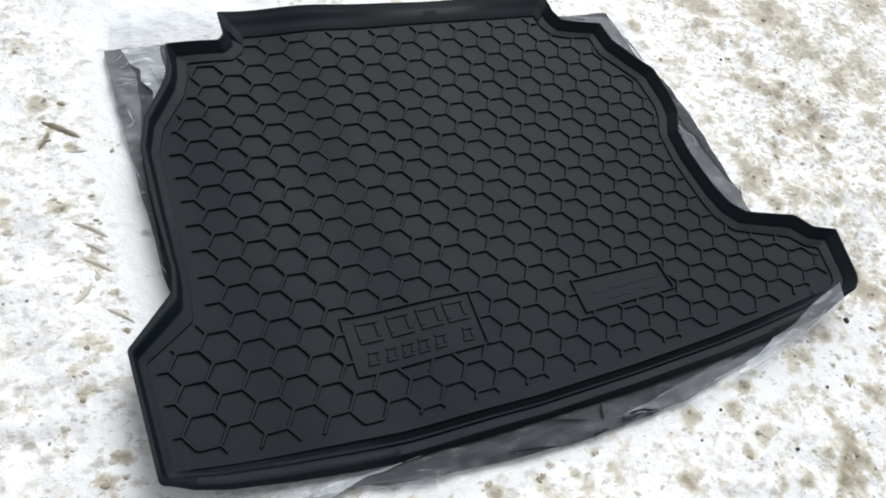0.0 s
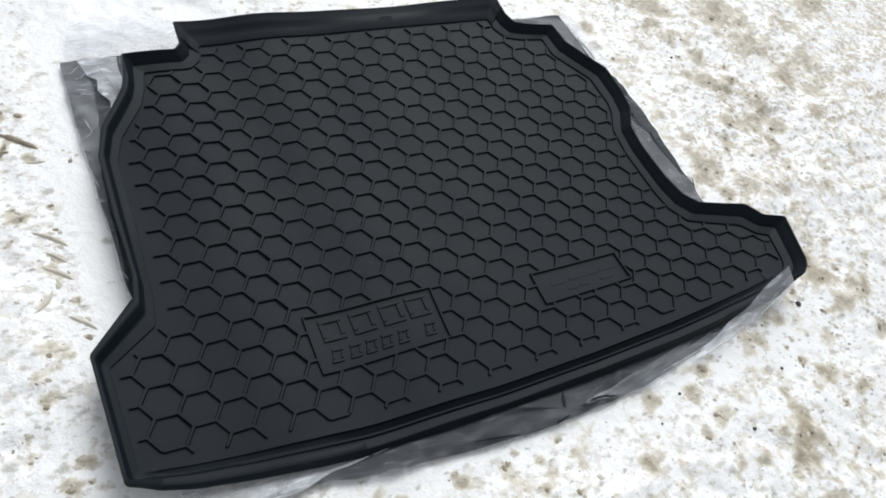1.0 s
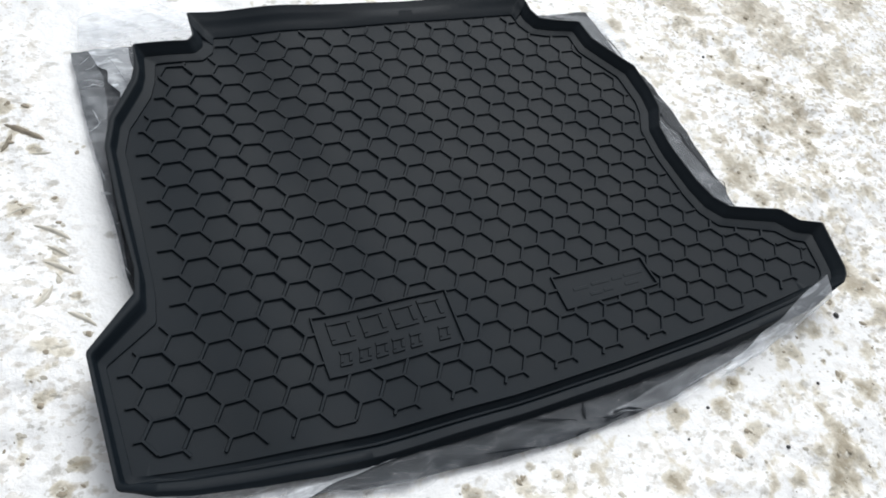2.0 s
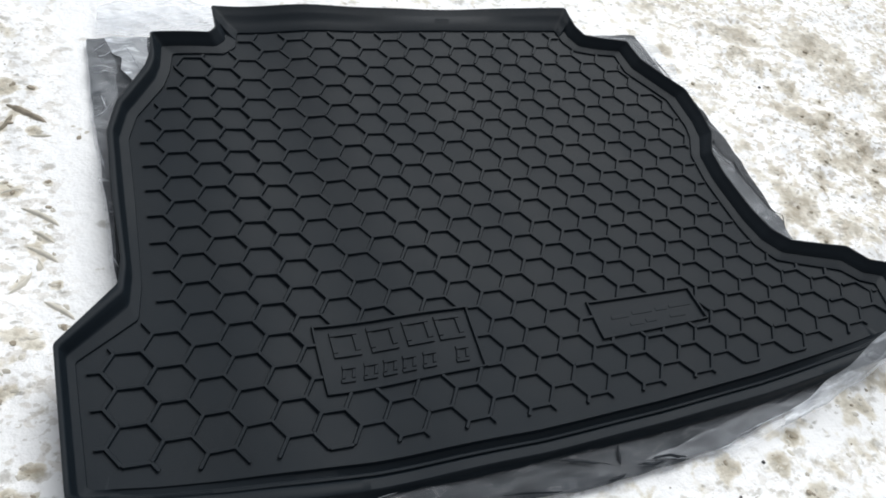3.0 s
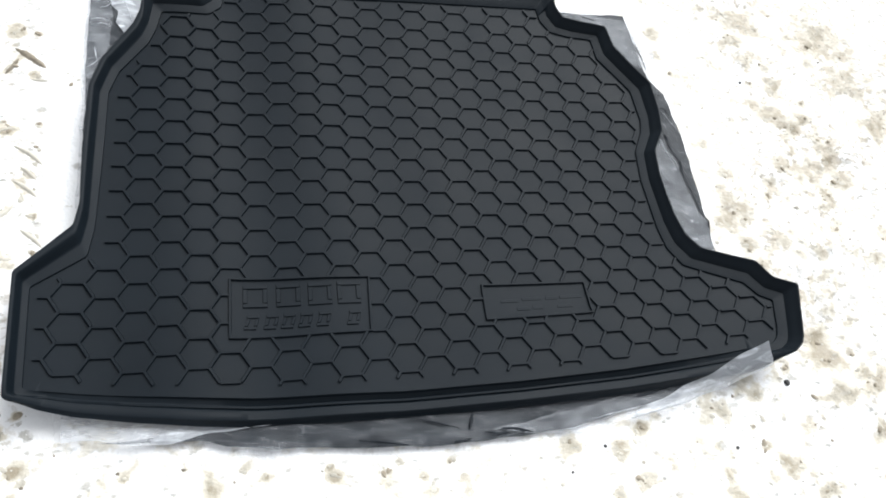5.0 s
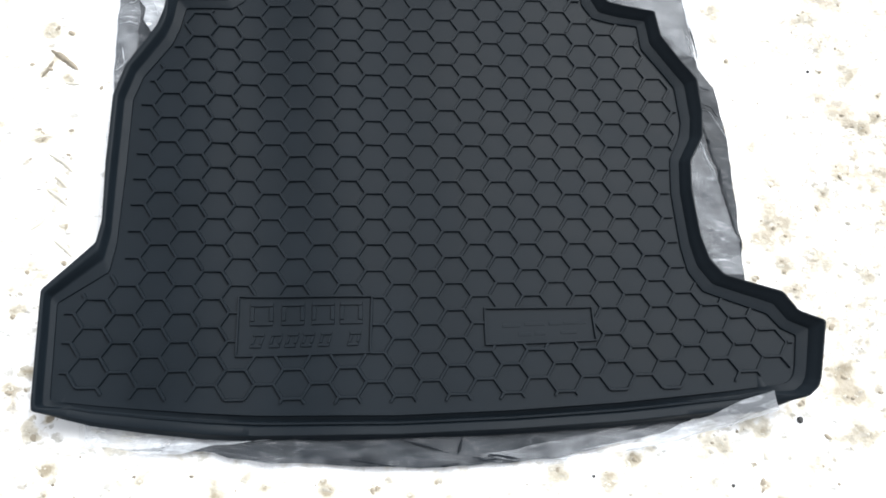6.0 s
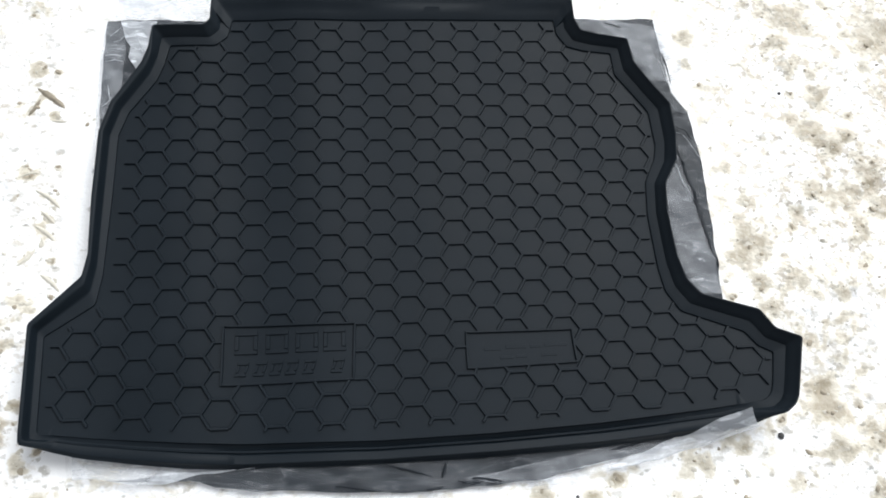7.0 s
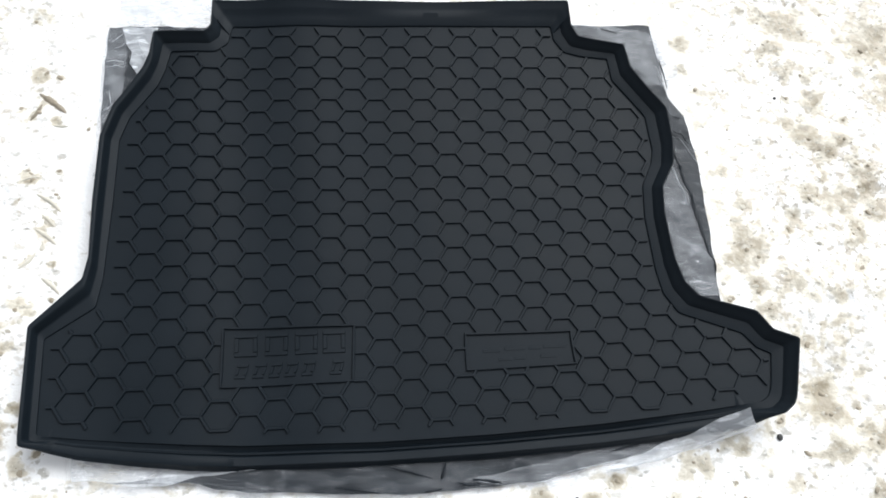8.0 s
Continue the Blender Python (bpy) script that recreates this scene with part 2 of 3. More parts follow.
def rounded(rows, step, cuts=2):
    """Both outlines in equal steps, with their corners cut round."""
    pts = []
    for a, b in zip(rows, rows[1:] + rows[:1]):
        n = max(1, math.ceil(math.hypot(b[2] - a[2], b[3] - a[3]) / step))
        pts += [tuple(p + (q - p) * k / n for p, q in zip(a, b)) for k in range(n)]
    for _ in range(cuts):
        cut = []
        for a, b in zip(pts, pts[1:] + pts[:1]):
            cut.append(tuple(p * .75 + q * .25 for p, q in zip(a, b)))
            cut.append(tuple(p * .25 + q * .75 for p, q in zip(a, b)))
        pts = cut
    return pts


LOOP = rounded(FOOT_RIM, 0.010)
FOOT = [(p[0], p[1]) for p in LOOP]
RIM = [(p[2], p[3]) for p in LOOP]


def build_tray(parent):
    verts, faces = [], []
    n = len(LOOP)
    wall = [(0, 0), (.012, .0025), (.04, .0029), (.43, .0031), (.48, .0038), (.52, .0060), (.60, .0112), (.68, .0162), (.71, .0172), (.74, .0177), (.80, .0180), (.955, .0178),
            (1.0, .0166), (.985, .0140), (.90, .0122), (.72, .0062), (.45, -.0030), (0, -.0040)]
    steep = [(0, 0), (.012, .0025), (.04, .0029), (.46, .0031), (.50, .0035), (.53, .0054), (.70, .0106), (.87, .0160), (.89, .0170), (.905, .0176), (.92, .0179), (.97, .0179),
             (1.0, .0168), (.985, .0140), (.93, .0110), (.72, .0050), (.45, -.0030), (0, -.0040)]
    tall = [(0, 0), (.010, .0024), (.03, .0029), (.30, .0060), (.50, .0086), (.60, .0099), (.70, .0112), (.80, .0125), (.88, .0136), (.91, .0141), (.94, .0146), (.97, .0150),
            (1.0, .0142), (.99, .0130), (.93, .0110), (.70, .0050), (.40, -.0030), (0, -.0040)]
    sill = [(0, 0), (.02, -.0050), (.05, -.0082), (.10, -.0098), (.20, -.0102), (.25, -.0088), (.27, -.0062), (.350, -.0064), (.390, -.0092), (.455, -.0066), (.78, -.0054), (.82, -.0064),
            (.86, -.0105), (.93, -.0158), (1.0, -.0180), (.96, -.0190), (.40, -.0140), (0, -.0060)]
    rings = []
    for k in range(len(wall)):
        ring = []
        for fx, fy, rx, ry in LOOP:
            ry += 0.0025 if ry > 0.57 else 0.0
            front = max(0.0, min(1.0, (-0.085 - fy) / 0.012)) * max(0.0, min(1.0, (0.735 - fx) / 0.05)) * max(0.0, min(1.0, (fx + 0.262) / 0.03))
            side = max(0.0, min(1.0, max((fx - 0.05) / 0.15, (fy - 0.46) / 0.04)))
            deep = max(0.3, min(1.0, (fx + 0.26) / 0.30, (0.76 - fx) / 0.22))
            s = (wall[k][0] * (1 - side) + steep[k][0] * side) * (1 - front) + sill[k][0] * front
            h = (wall[k][1] * (1 - side) + steep[k][1] * side) * (1 - front) + sill[k][1] * front * deep
            if ry > 0.57:
                s, h = tall[k]
                h *= 1.12 - 0.42 * math.exp(-((rx - 0.30) / 0.10) ** 2) + 0.10 * math.exp(-((rx - 0.05) / 0.08) ** 2) if k > 4 else 1.0
            x, y = fx + (rx - fx) * s, fy + (ry - fy) * s
            wob = 0.0012 * noise.noise(Vector((x * 9, y * 9, 3.1))) * min(1.0, s * 2)
            ring.append(len(verts))
            verts.append((x, y, floor_z(x, y) + h + wob))
        rings.append(ring)
    for a, b in zip(rings, rings[1:]):
        for i in range(n):
            j = (i + 1) % n
            faces.append((a[i], b[i], b[j], a[j]))
    for low, drop in ((False, 0.0), (True, -0.004)):
        pts = [Vector(p) for p in FOOT]
        inner = [(x, y) for x in np.arange(-.26, .77, .02) for y in np.arange(-.12, .56, .02)]
        pts += [Vector(p) for p in inner if inside(*p, FOOT) and edge_distance(*p, FOOT) > 0.008]
        res = delaunay_2d_cdt(pts, [], [list(range(n))], 1, 1e-6)
        base = len(verts)
        verts += [(v.x, v.y, floor_z(v.x, v.y) + drop) for v in res[0]]
        for fce in res[2]:
            p = [res[0][i] for i in fce]
            ccw = (p[1].x - p[0].x) * (p[2].y - p[0].y) - (p[1].y - p[0].y) * (p[2].x - p[0].x) > 0
            order = list(fce) if ccw != low else list(fce)[::-1]
            faces.append([base + i for i in order])
    ob = raw_object("tray", verts, faces, RUBBER)
    bm = bmesh.new()
    bm.from_mesh(ob.data)
    bmesh.ops.remove_doubles(bm, verts=bm.verts, dist=0.0004)
    bmesh.ops.recalc_face_normals(bm, faces=bm.faces)
    bm.to_mesh(ob.data)
    bm.free()
    ob.data.set_sharp_from_angle(angle=radians(38))
    ob.parent = parent
    return ob


def rib_run(bm, pts, width=0.0052, height=0.0032, surface=None, closed=False, joint=False):
    """A raised rib with sloping sides along a line of plan points. joint: its ends are cut to a point, so that three of them meet."""
    surface = surface or floor_z
    prof = [(-.5, -.0004), (-.33, height * .93), (-.28, height), (0, height), (.28, height), (.33, height * .93), (.5, -.0004)]
    rings = []
    n = len(pts)
    for i, (x, y) in enumerate(pts):
        if closed:
            ax, ay, bx, by = *pts[i - 1], *pts[(i + 1) % n]
        else:
            ax, ay, bx, by = *pts[max(0, i - 1)], *pts[min(n - 1, i + 1)]
        d = math.hypot(bx - ax, by - ay) or 1
        tx, ty = (bx - ax) / d, (by - ay) / d
        cut = (0.577 if i == 0 else -0.577 if i == n - 1 else 0.0) if joint else 0.0
        ring = []
        for o, h in prof:
            px, py = x - ty * o * width + tx * abs(o) * width * cut, y + tx * o * width + ty * abs(o) * width * cut
            ring.append(bm.verts.new((px, py, surface(px, py) + h)))
        rings.append(ring)
    pairs = list(zip(rings, rings[1:])) + ([(rings[-1], rings[0])] if closed else [])
    for a, b in pairs:
        for k in range(len(prof) - 1):
            bm.faces.new((a[k], a[k + 1], b[k + 1], b[k]))
    if not closed:
        bm.faces.new(rings[0][::-1])
        bm.faces.new(rings[-1])


def line(p, q, step=0.012):
    n = max(1, math.ceil(math.hypot(q[0] - p[0], q[1] - p[1]) / step))
    return [(p[0] + (q[0] - p[0]) * k / n, p[1] + (q[1] - p[1]) * k / n) for k in range(n + 1)]


def polyline(pts, step=0.012):
    run = []
    for a, b in zip(pts, pts[1:]):
        run += line(a, b, step)[:-1]
    return run + [pts[-1]]


# honeycomb: column step, row step and the foot of the pattern
STEP_X, STEP_Y, HEX_X, HEX_Y = 0.0378, 0.0400, 0.21, 0.18
PLATE_A = [(-.030, -.041), (-.030, .043), (.155, .041), (.152, -.040)]
PLATE_B = [(.315, -.032), (.316, .021), (.473, .020), (.475, -.029)]
# the field that the honeycomb fills
FIELD = [(-.035, .556), (.502, .556), (.505, .532), (.520, .509), (.552, .500), (.594, .494), (.598, .452), (.625, .413),
         (.645, .384), (.648, .320), (.642, .296), (.623, .257), (.617, .200), (.619, .110), (.624, .072), (.642, .041),
         (.730, .004), (.746, -.019), (.764, -.032), (.750, -.082), (.640, -.098), (.470, -.106), (.300, -.110), (.120, -.110),
         (-.040, -.104), (-.160, -.096), (-.254, -.082), (-.257, .030), (-.205, .073), (-.188, .100), (-.186, .345), (-.176, .385),
         (-.145, .440), (-.134, .470), (-.128, .504), (-.060, .509), (-.042, .526)]


def hex_centre(i, j):
    return HEX_X + STEP_X * i - STEP_X / 3, HEX_Y + STEP_Y * (j + i / 2) - STEP_Y / 2


HEX = [(STEP_X / 3, STEP_Y / 2), (STEP_X * 2 / 3, 0), (STEP_X / 3, -STEP_Y / 2), (-STEP_X / 3, -STEP_Y / 2), (-STEP_X * 2 / 3, 0), (-STEP_X / 3, STEP_Y / 2)]


def free(x, y):
    return inside(x, y, FIELD) and not inside(x, y, PLATE_A) and not inside(x, y, PLATE_B)


def build_honeycomb(parent):
    cell = bmesh.new()
    flat = lambda x, y: 0.0
    for a, b in ((5, 0), (0, 1), (1, 2)):
        rib_run(cell, [HEX[a], HEX[b]], surface=flat, joint=True)
    me = bpy.data.meshes.new("honeycomb_cell")
    cell.normal_update()
    cell.to_mesh(me)
    cell.free()
    me.materials.append(RUBBER)
    done, loose = set(), {}
    key = lambda p: (round(p[0] * 4000), round(p[1] * 4000))
    for i in range(-14, 17):
        for j in range(-22, 24):
            cx, cy = hex_centre(i, j)
            ring = [(cx + x, cy + y) for x, y in HEX]
            if not any(free(*p) for p in ring):
                continue
            whole = all(free(*p) for p in ring)
            for a in range(6):
                p, q = ring[a], ring[(a + 1) % 6]
                k = tuple(sorted((key(p), key(q))))
                loose.setdefault(k, (p, q))
                if whole and a in (5, 0, 1):
                    done.add(k)
            if whole:
                ob = new("honeycomb_cell", me)
                e = 0.01
                tx, ty = (floor_z(cx + e, cy) - floor_z(cx - e, cy)) / (2 * e), (floor_z(cx, cy + e) - floor_z(cx, cy - e)) / (2 * e)
                ob.matrix_world = Matrix(((1, 0, 0, cx), (0, 1, 0, cy), (tx, ty, 1, floor_z(cx, cy)), (0, 0, 0, 1)))
                ob.parent = parent
    for k, (p, q) in loose.items():
        if k in done:
            continue
        run = []
        for n in range(18):
            pt = (p[0] + (q[0] - p[0]) * n / 16, p[1] + (q[1] - p[1]) * n / 16)
            if n < 17 and free(*pt):
                run.append(pt)
            else:
                if len(run) > 5:
                    rib = bmesh.new()
                    rib_run(rib, [run[0], run[len(run) // 2], run[-1]], joint=True)
                    part("honeycomb_rib", rib, RUBBER, parent)
                run = []


def block(bm, x0, y0, x1, y1, h, slant=0.0):
    """A low raised bar with sloping sides."""
    c = 0.0006
    low = [(x0, y0), (x1, y0), (x1 + slant, y1), (x0 + slant, y1)]
    top = [(x0 + c, y0 + c), (x1 - c, y0 + c), (x1 - c + slant, y1 - c), (x0 + c + slant, y1 - c)]
    a = [bm.verts.new((x, y, floor_z(x, y) - .0004)) for x, y in low]
    b = [bm.verts.new((x, y, floor_z(x, y) + h)) for x, y in top]
    bm.faces.new(b)
    for i in range(4):
        bm.faces.new((a[i], a[(i + 1) % 4], b[(i + 1) % 4], b[i]))


def build_plates(parent):
    for name, poly in (("name_plate", PLATE_A), ("maker_plate", PLATE_B)):
        bm = bmesh.new()
        rib_run(bm, polyline(poly + poly[:1], 0.015)[:-1], 0.0042, 0.0036, closed=True)
        plate = part(name, bm, RUBBER, parent)
        if name == "name_plate":
            for x in (-.014, .029, .071, .110):
                bm = bmesh.new()
                w, t = .032, .0062
                block(bm, x, .001, x + w, .001 + t, .0021)
                block(bm, x, .028, x + w, .028 + t, .0021)
                block(bm, x, .001 + t, x + t, .028, .0021)
                block(bm, x + w - t, .001 + t, x + w, .028, .0021)
                part("raised_frame", bm, RUBBER, plate)
            for x in (-.013, .012, .034, .056, .080, .120):
                bm = bmesh.new()
                block(bm, x, -.030, x + .016, -.025, .0019)
                block(bm, x + .0012, -.025, x + .0055, -.014, .0019, .003)
                block(bm, x + .0125, -.025, x + .0170, -.014, .0019, .003)
                block(bm, x + .004, -.014, x + .020, -.009, .0019)
                part("raised_bar", bm, RUBBER, plate)
        else:
            for x, y, w in ((.340, -.008, .026), (.372, -.006, .030), (.408, -.006, .018), (.430, -.005, .034), (.362, -.021, .020), (.386, -.020, .016), (.424, -.019, .024)):
                bm = bmesh.new()
                block(bm, x, y, x + w, y + .0055, .0006)
                part("raised_bar", bm, RUBBER, plate)


mat = tagged(new("car_mat"), "black rubber car boot mat with honeycomb ribs on plastic film", "car mat")
build_tray(mat)
for run in (((-.041, .541), (-.042, .562)), ((-.137, .478), (-.141, .496), (-.139, .514))):
    bm = bmesh.new()
    rib_run(bm, polyline(run), 0.0026, 0.0022)
    part("short_rib", bm, RUBBER, mat)
build_plates(mat)
build_honeycomb(mat)


# ---- snow ----
def snow_z(x, y):
    v = Vector((x, y, 0))
    near = max(0.0, min(1.0, 2.2 - math.hypot(x - 0.35, y - 0.2) * 1.3))
    z = (0.2 + 0.8 * near) * 0.010 * noise.noise(v * 7) + near * (0.006 * noise.noise(v * 19 + Vector((3, 1, 0))) + 0.0035 * noise.noise(v * 47) + 0.002 * noise.noise(v * 110))
    far = max(0.0, math.hypot(x - 0.25, y - 0.2) - 3.0)
    z += min(far * 0.02, 0.25) * noise.noise(v * 0.15)
    u = max(abs(x - 0.25) - 0.53, abs(y - 0.20) - 0.43)
    k = max(0.0, min(1.0, u / 0.08))
    return z * k - 0.004 * (1 - k)


def axis(a, b, step, reach):
    mid = list(np.arange(a, b, step))
    lo, hi, s = [], [], step
    x = a
    while x > -reach:
        s *= 1.25
        x -= s
        lo.append(x)
    x, s = mid[-1], step
    while x < reach:
        s *= 1.25
        x += s
        hi.append(x)
    return lo[::-1] + [float(v) for v in mid] + hi


# ---- the plastic bag under the mat ----
BAG = [(-.243, .574), (-.225, .650), (-.10, .672), (-.055, .640), (.10, .600), (.546, .600), (.690, .592), (.722, .570), (.730, .510), (.733, .430), (.741, .340), (.742, .250),
       (.739, .153), (.736, .069), (.740, -.060), (.735, -.118), (.653, -.148), (.566, -.177), (.424, -.201), (.295, -.211), (.178, -.210), (.060, -.206), (-.050, -.196), (-.168, -.183),
       (-.222, -.162), (-.231, -.120), (-.229, -.05), (-.228, .159), (-.234, .305), (-.242, .40)]


FOOT_ROUGH, RIM_ROUGH = FOOT[::12], RIM[::12]


def film_z(x, y):
    """The film lies flat with a few long folds."""
    v = Vector((x, y, 0))
    a = abs(noise.noise(v * 8 + Vector((5, 0, 0))))
    b = abs(noise.noise(Vector((x * 20 + y * 13, y * 7 - x * 4, 4.0))))
    fold = 0.0050 * (1 - min(1, a * 5)) + 0.0035 * (1 - min(1, b * 6)) + 0.0022 * noise.noise(v * 24) + 0.0006 * noise.noise(v * 80)
    under = inside(x, y, RIM_ROUGH)
    k = 0.1 if under else min(1.0, 0.25 + edge_distance(x, y, RIM_ROUGH) / 0.025)
    return 0.0035 + fold * k + (0.0 if under else 0.002)


def sheet(name, poly, height, step, material, parent, label=""):
    ring = polyline(poly + poly[:1], step)[:-1]
    ring = [(x + 0.004 * noise.noise(Vector((x * 25, y * 25, 1))), y + 0.004 * noise.noise(Vector((x * 25, y * 25, 9)))) for x, y in ring]
    n = len(ring)
    xs, ys = [p[0] for p in ring], [p[1] for p in ring]
    pts = [Vector(p) for p in ring]
    for x in np.arange(min(xs), max(xs), step):
        for y in np.arange(min(ys), max(ys), step):
            if inside(x, y, ring) and edge_distance(x, y, ring) > step * 0.6:
                if not inside(x, y, FOOT_ROUGH) or (round(x / step) % 4 == 0 and round(y / step) % 4 == 0):
                    pts.append(Vector((x, y)))
    res = delaunay_2d_cdt(pts, [], [list(range(n))], 1, 1e-6)
    ob = raw_object(name, [(v.x, v.y, height(v.x, v.y)) for v in res[0]], [list(f) for f in res[2]], material)
    ob.parent = parent
    if label:
        ob["label"] = label
    return ob


bag = tagged(new("plastic_bag"), "crumpled milky plastic bag spread on the snow under the mat", "plastic bag")
sheet("film", BAG, film_z, 0.006, FILM, bag, "milky translucent crumpled film")
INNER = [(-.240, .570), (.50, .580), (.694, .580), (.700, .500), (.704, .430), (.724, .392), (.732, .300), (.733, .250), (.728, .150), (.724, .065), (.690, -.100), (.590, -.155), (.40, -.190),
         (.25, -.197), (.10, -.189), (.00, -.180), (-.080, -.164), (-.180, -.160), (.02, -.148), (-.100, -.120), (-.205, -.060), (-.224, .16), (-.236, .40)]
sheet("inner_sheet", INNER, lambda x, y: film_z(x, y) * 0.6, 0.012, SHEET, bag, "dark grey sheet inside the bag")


def build_flap(parent):
    """The loose end of the bag, blown up over the corner of the mat."""
    verts, faces, nu, nv = [], [], 40, 14
    for i in range(nu + 1):
        u = i / nu
        low = Vector((.50 + .218 * u, -.183 + .050 * u ** 1.3, .008 + .040 * u ** 2.0))
        top = Vector((.515 + .168 * u, -.170 + .056 * u ** 1.2, .012 + .092 * u ** 1.7))
        for j in range(nv + 1):
            v = j / nv
            p = low.lerp(top, v)
            p.y -= 0.010 * math.sin(math.pi * v) * (0.3 + u)
            p.z += 0.006 * noise.noise(Vector((p.x * 24, v * 3, 2))) + 0.004 * abs(noise.noise(Vector((p.x * 12 + v * 2.2, v * 5, 7))))
            p.y += 0.004 * noise.noise(Vector((p.x * 30, v * 4, 5)))
            verts.append(tuple(p))
    w = nv + 1
    faces = [(i * w + j, i * w + j + 1, i * w + w + j + 1, i * w + w + j) for i in range(nu) for j in range(nv)]
    ob = raw_object("flap", verts, faces, FLAP)
    ob.parent = parent
    ob["label"] = "loose milky film flap blown over the rim"


build_flap(bag)


def build_fold(outline, parent, material=None):
    """A doubled, milkier strip of the film, lying on it in soft waves."""
    sheet("fold", outline, lambda x, y: film_z(x, y) + 0.0016, 0.006, material or HEM, parent, "milky white doubled film")


build_fold([(-.216, .566), (-.160, .566), (-.160, .500), (-.172, .458), (-.190, .450), (-.186, .474), (-.200, .496), (-.196, .515), (-.208, .532)], bag, MILKY)
build_fold([(-.228, .572), (-.222, .640), (-.165, .650), (-.100, .666), (-.060, .636), (-.050, .590), (-.120, .566)], bag)
build_fold([(-.222, -.118), (-.218, -.152), (-.138, -.166), (-.100, -.166), (-.041, -.157), (.030, -.150), (.0, -.143), (-.10, -.133)], bag)
build_fold([(.660, .250), (.676, .325), (.690, .325), (.702, .258), (.716, .159), (.722, .100), (.724, .071), (.677, .070), (.650, .159)], bag, VEIL)
build_fold([(.560, .600), (.640, .570), (.700, .560), (.702, .450), (.660, .450), (.600, .500), (.540, .560)], bag, VEIL)
build_fold([(-.240, .565), (-.214, .565), (-.204, .500), (-.206, .440), (-.212, .400), (-.222, .340), (-.222, .160), (-.229, .160), (-.235, .305), (-.241, .400)], bag, VEIL)
build_fold([(.690, .584), (.716, .570), (.724, .505), (.728, .430), (.730, .398), (.704, .430), (.696, .500)], bag)
build_fold([(.730, .395), (.736, .335), (.737, .250), (.733, .150), (.730, .080), (.724, .080), (.727, .150), (.732, .250), (.731, .300), (.725, .380)], bag, PLEAT)
build_fold([(-.215, -.160), (-.165, -.179), (-.050, -.192), (.060, -.202), (.178, -.206), (.295, -.207), (.420, -.198), (.560, -.173), (.560, -.168), (.40, -.192), (.25, -.199), (.10, -.191), (-.080, -.168), (-.180, -.161)], bag, PLEAT)
build_fold([(.300, -.184), (.400, -.197), (.520, -.182), (.600, -.160), (.660, -.142), (.620, -.126), (.500, -.150), (.380, -.170)], bag, VEIL)

# dark creases, strips of the inner sheet's dark material laid over the film, and thin white wrinkles
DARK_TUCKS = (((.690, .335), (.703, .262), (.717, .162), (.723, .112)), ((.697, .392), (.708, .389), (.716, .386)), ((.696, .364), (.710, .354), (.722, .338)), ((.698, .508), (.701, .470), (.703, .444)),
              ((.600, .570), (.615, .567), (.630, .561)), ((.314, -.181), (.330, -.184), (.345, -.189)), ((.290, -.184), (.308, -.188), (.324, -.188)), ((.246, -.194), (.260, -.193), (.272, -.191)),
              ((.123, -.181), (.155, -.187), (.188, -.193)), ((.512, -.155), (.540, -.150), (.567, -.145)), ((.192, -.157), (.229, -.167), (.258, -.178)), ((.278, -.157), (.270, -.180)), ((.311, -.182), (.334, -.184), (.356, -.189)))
WHITE_TUCKS = (((-.225, .527), (-.216, .530), (-.206, .541)), ((-.233, .485), (-.219, .489), (-.206, .487)), ((-.235, .403), (-.226, .411), (-.217, .422)),
               ((-.237, .420), (-.236, .398)), ((-.191, .545), (-.181, .517), (-.174, .493)), ((-.233, .350), (-.228, .314)), ((-.226, .175), (-.221, .162)),
               ((.392, -.192), (.415, -.190), (.437, -.184)), ((.441, -.180), (.495, -.172), (.553, -.163)), ((.676, .330), (.690, .270), (.700, .225)), ((.688, .356), (.712, .340), (.730, .300)),
               ((.690, .490), (.696, .450), (.700, .425)), ((-.214, .554), (-.222, .546), (-.230, .538)), ((-.207, .497), (-.220, .498), (-.234, .494)), ((-.226, .445), (-.223, .430), (-.220, .415)))


def crease(run, wide, material, look_of):
    """A thin pinched fold of the film, pointed at both ends."""
    pts = polyline(run, 0.004)
    n, bm, rows = len(pts) - 1, bmesh.new(), []
    for i, (x, y) in enumerate(pts):
        (ax, ay), (bx, by) = pts[max(0, i - 1)], pts[min(n, i + 1)]
        d = math.hypot(bx - ax, by - ay) or 1
        w = wide / 2 * (0.12 + math.sin(math.pi * i / n) ** 0.7) * (0.75 + 0.5 * noise.noise(Vector((x * 90, y * 90, 2))))
        row = []
        for k, h in ((-1, 0.0003), (-0.3, 0.0012), (0.4, 0.0010), (1, 0.0003)):
            px, py = x - (by - ay) / d * w * k, y + (bx - ax) / d * w * k
            row.append(bm.verts.new((px, py, film_z(px, py) + 0.0018 + h)))
        rows.append(row)
    for a, b in zip(rows, rows[1:]):
        for k in range(3):
            bm.faces.new((a[k], a[k + 1], b[k + 1], b[k]))
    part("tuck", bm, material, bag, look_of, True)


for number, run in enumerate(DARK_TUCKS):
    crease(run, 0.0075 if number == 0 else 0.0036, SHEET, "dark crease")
for run in WHITE_TUCKS:
    crease(run, 0.0017, FLAP, "thin white wrinkle")


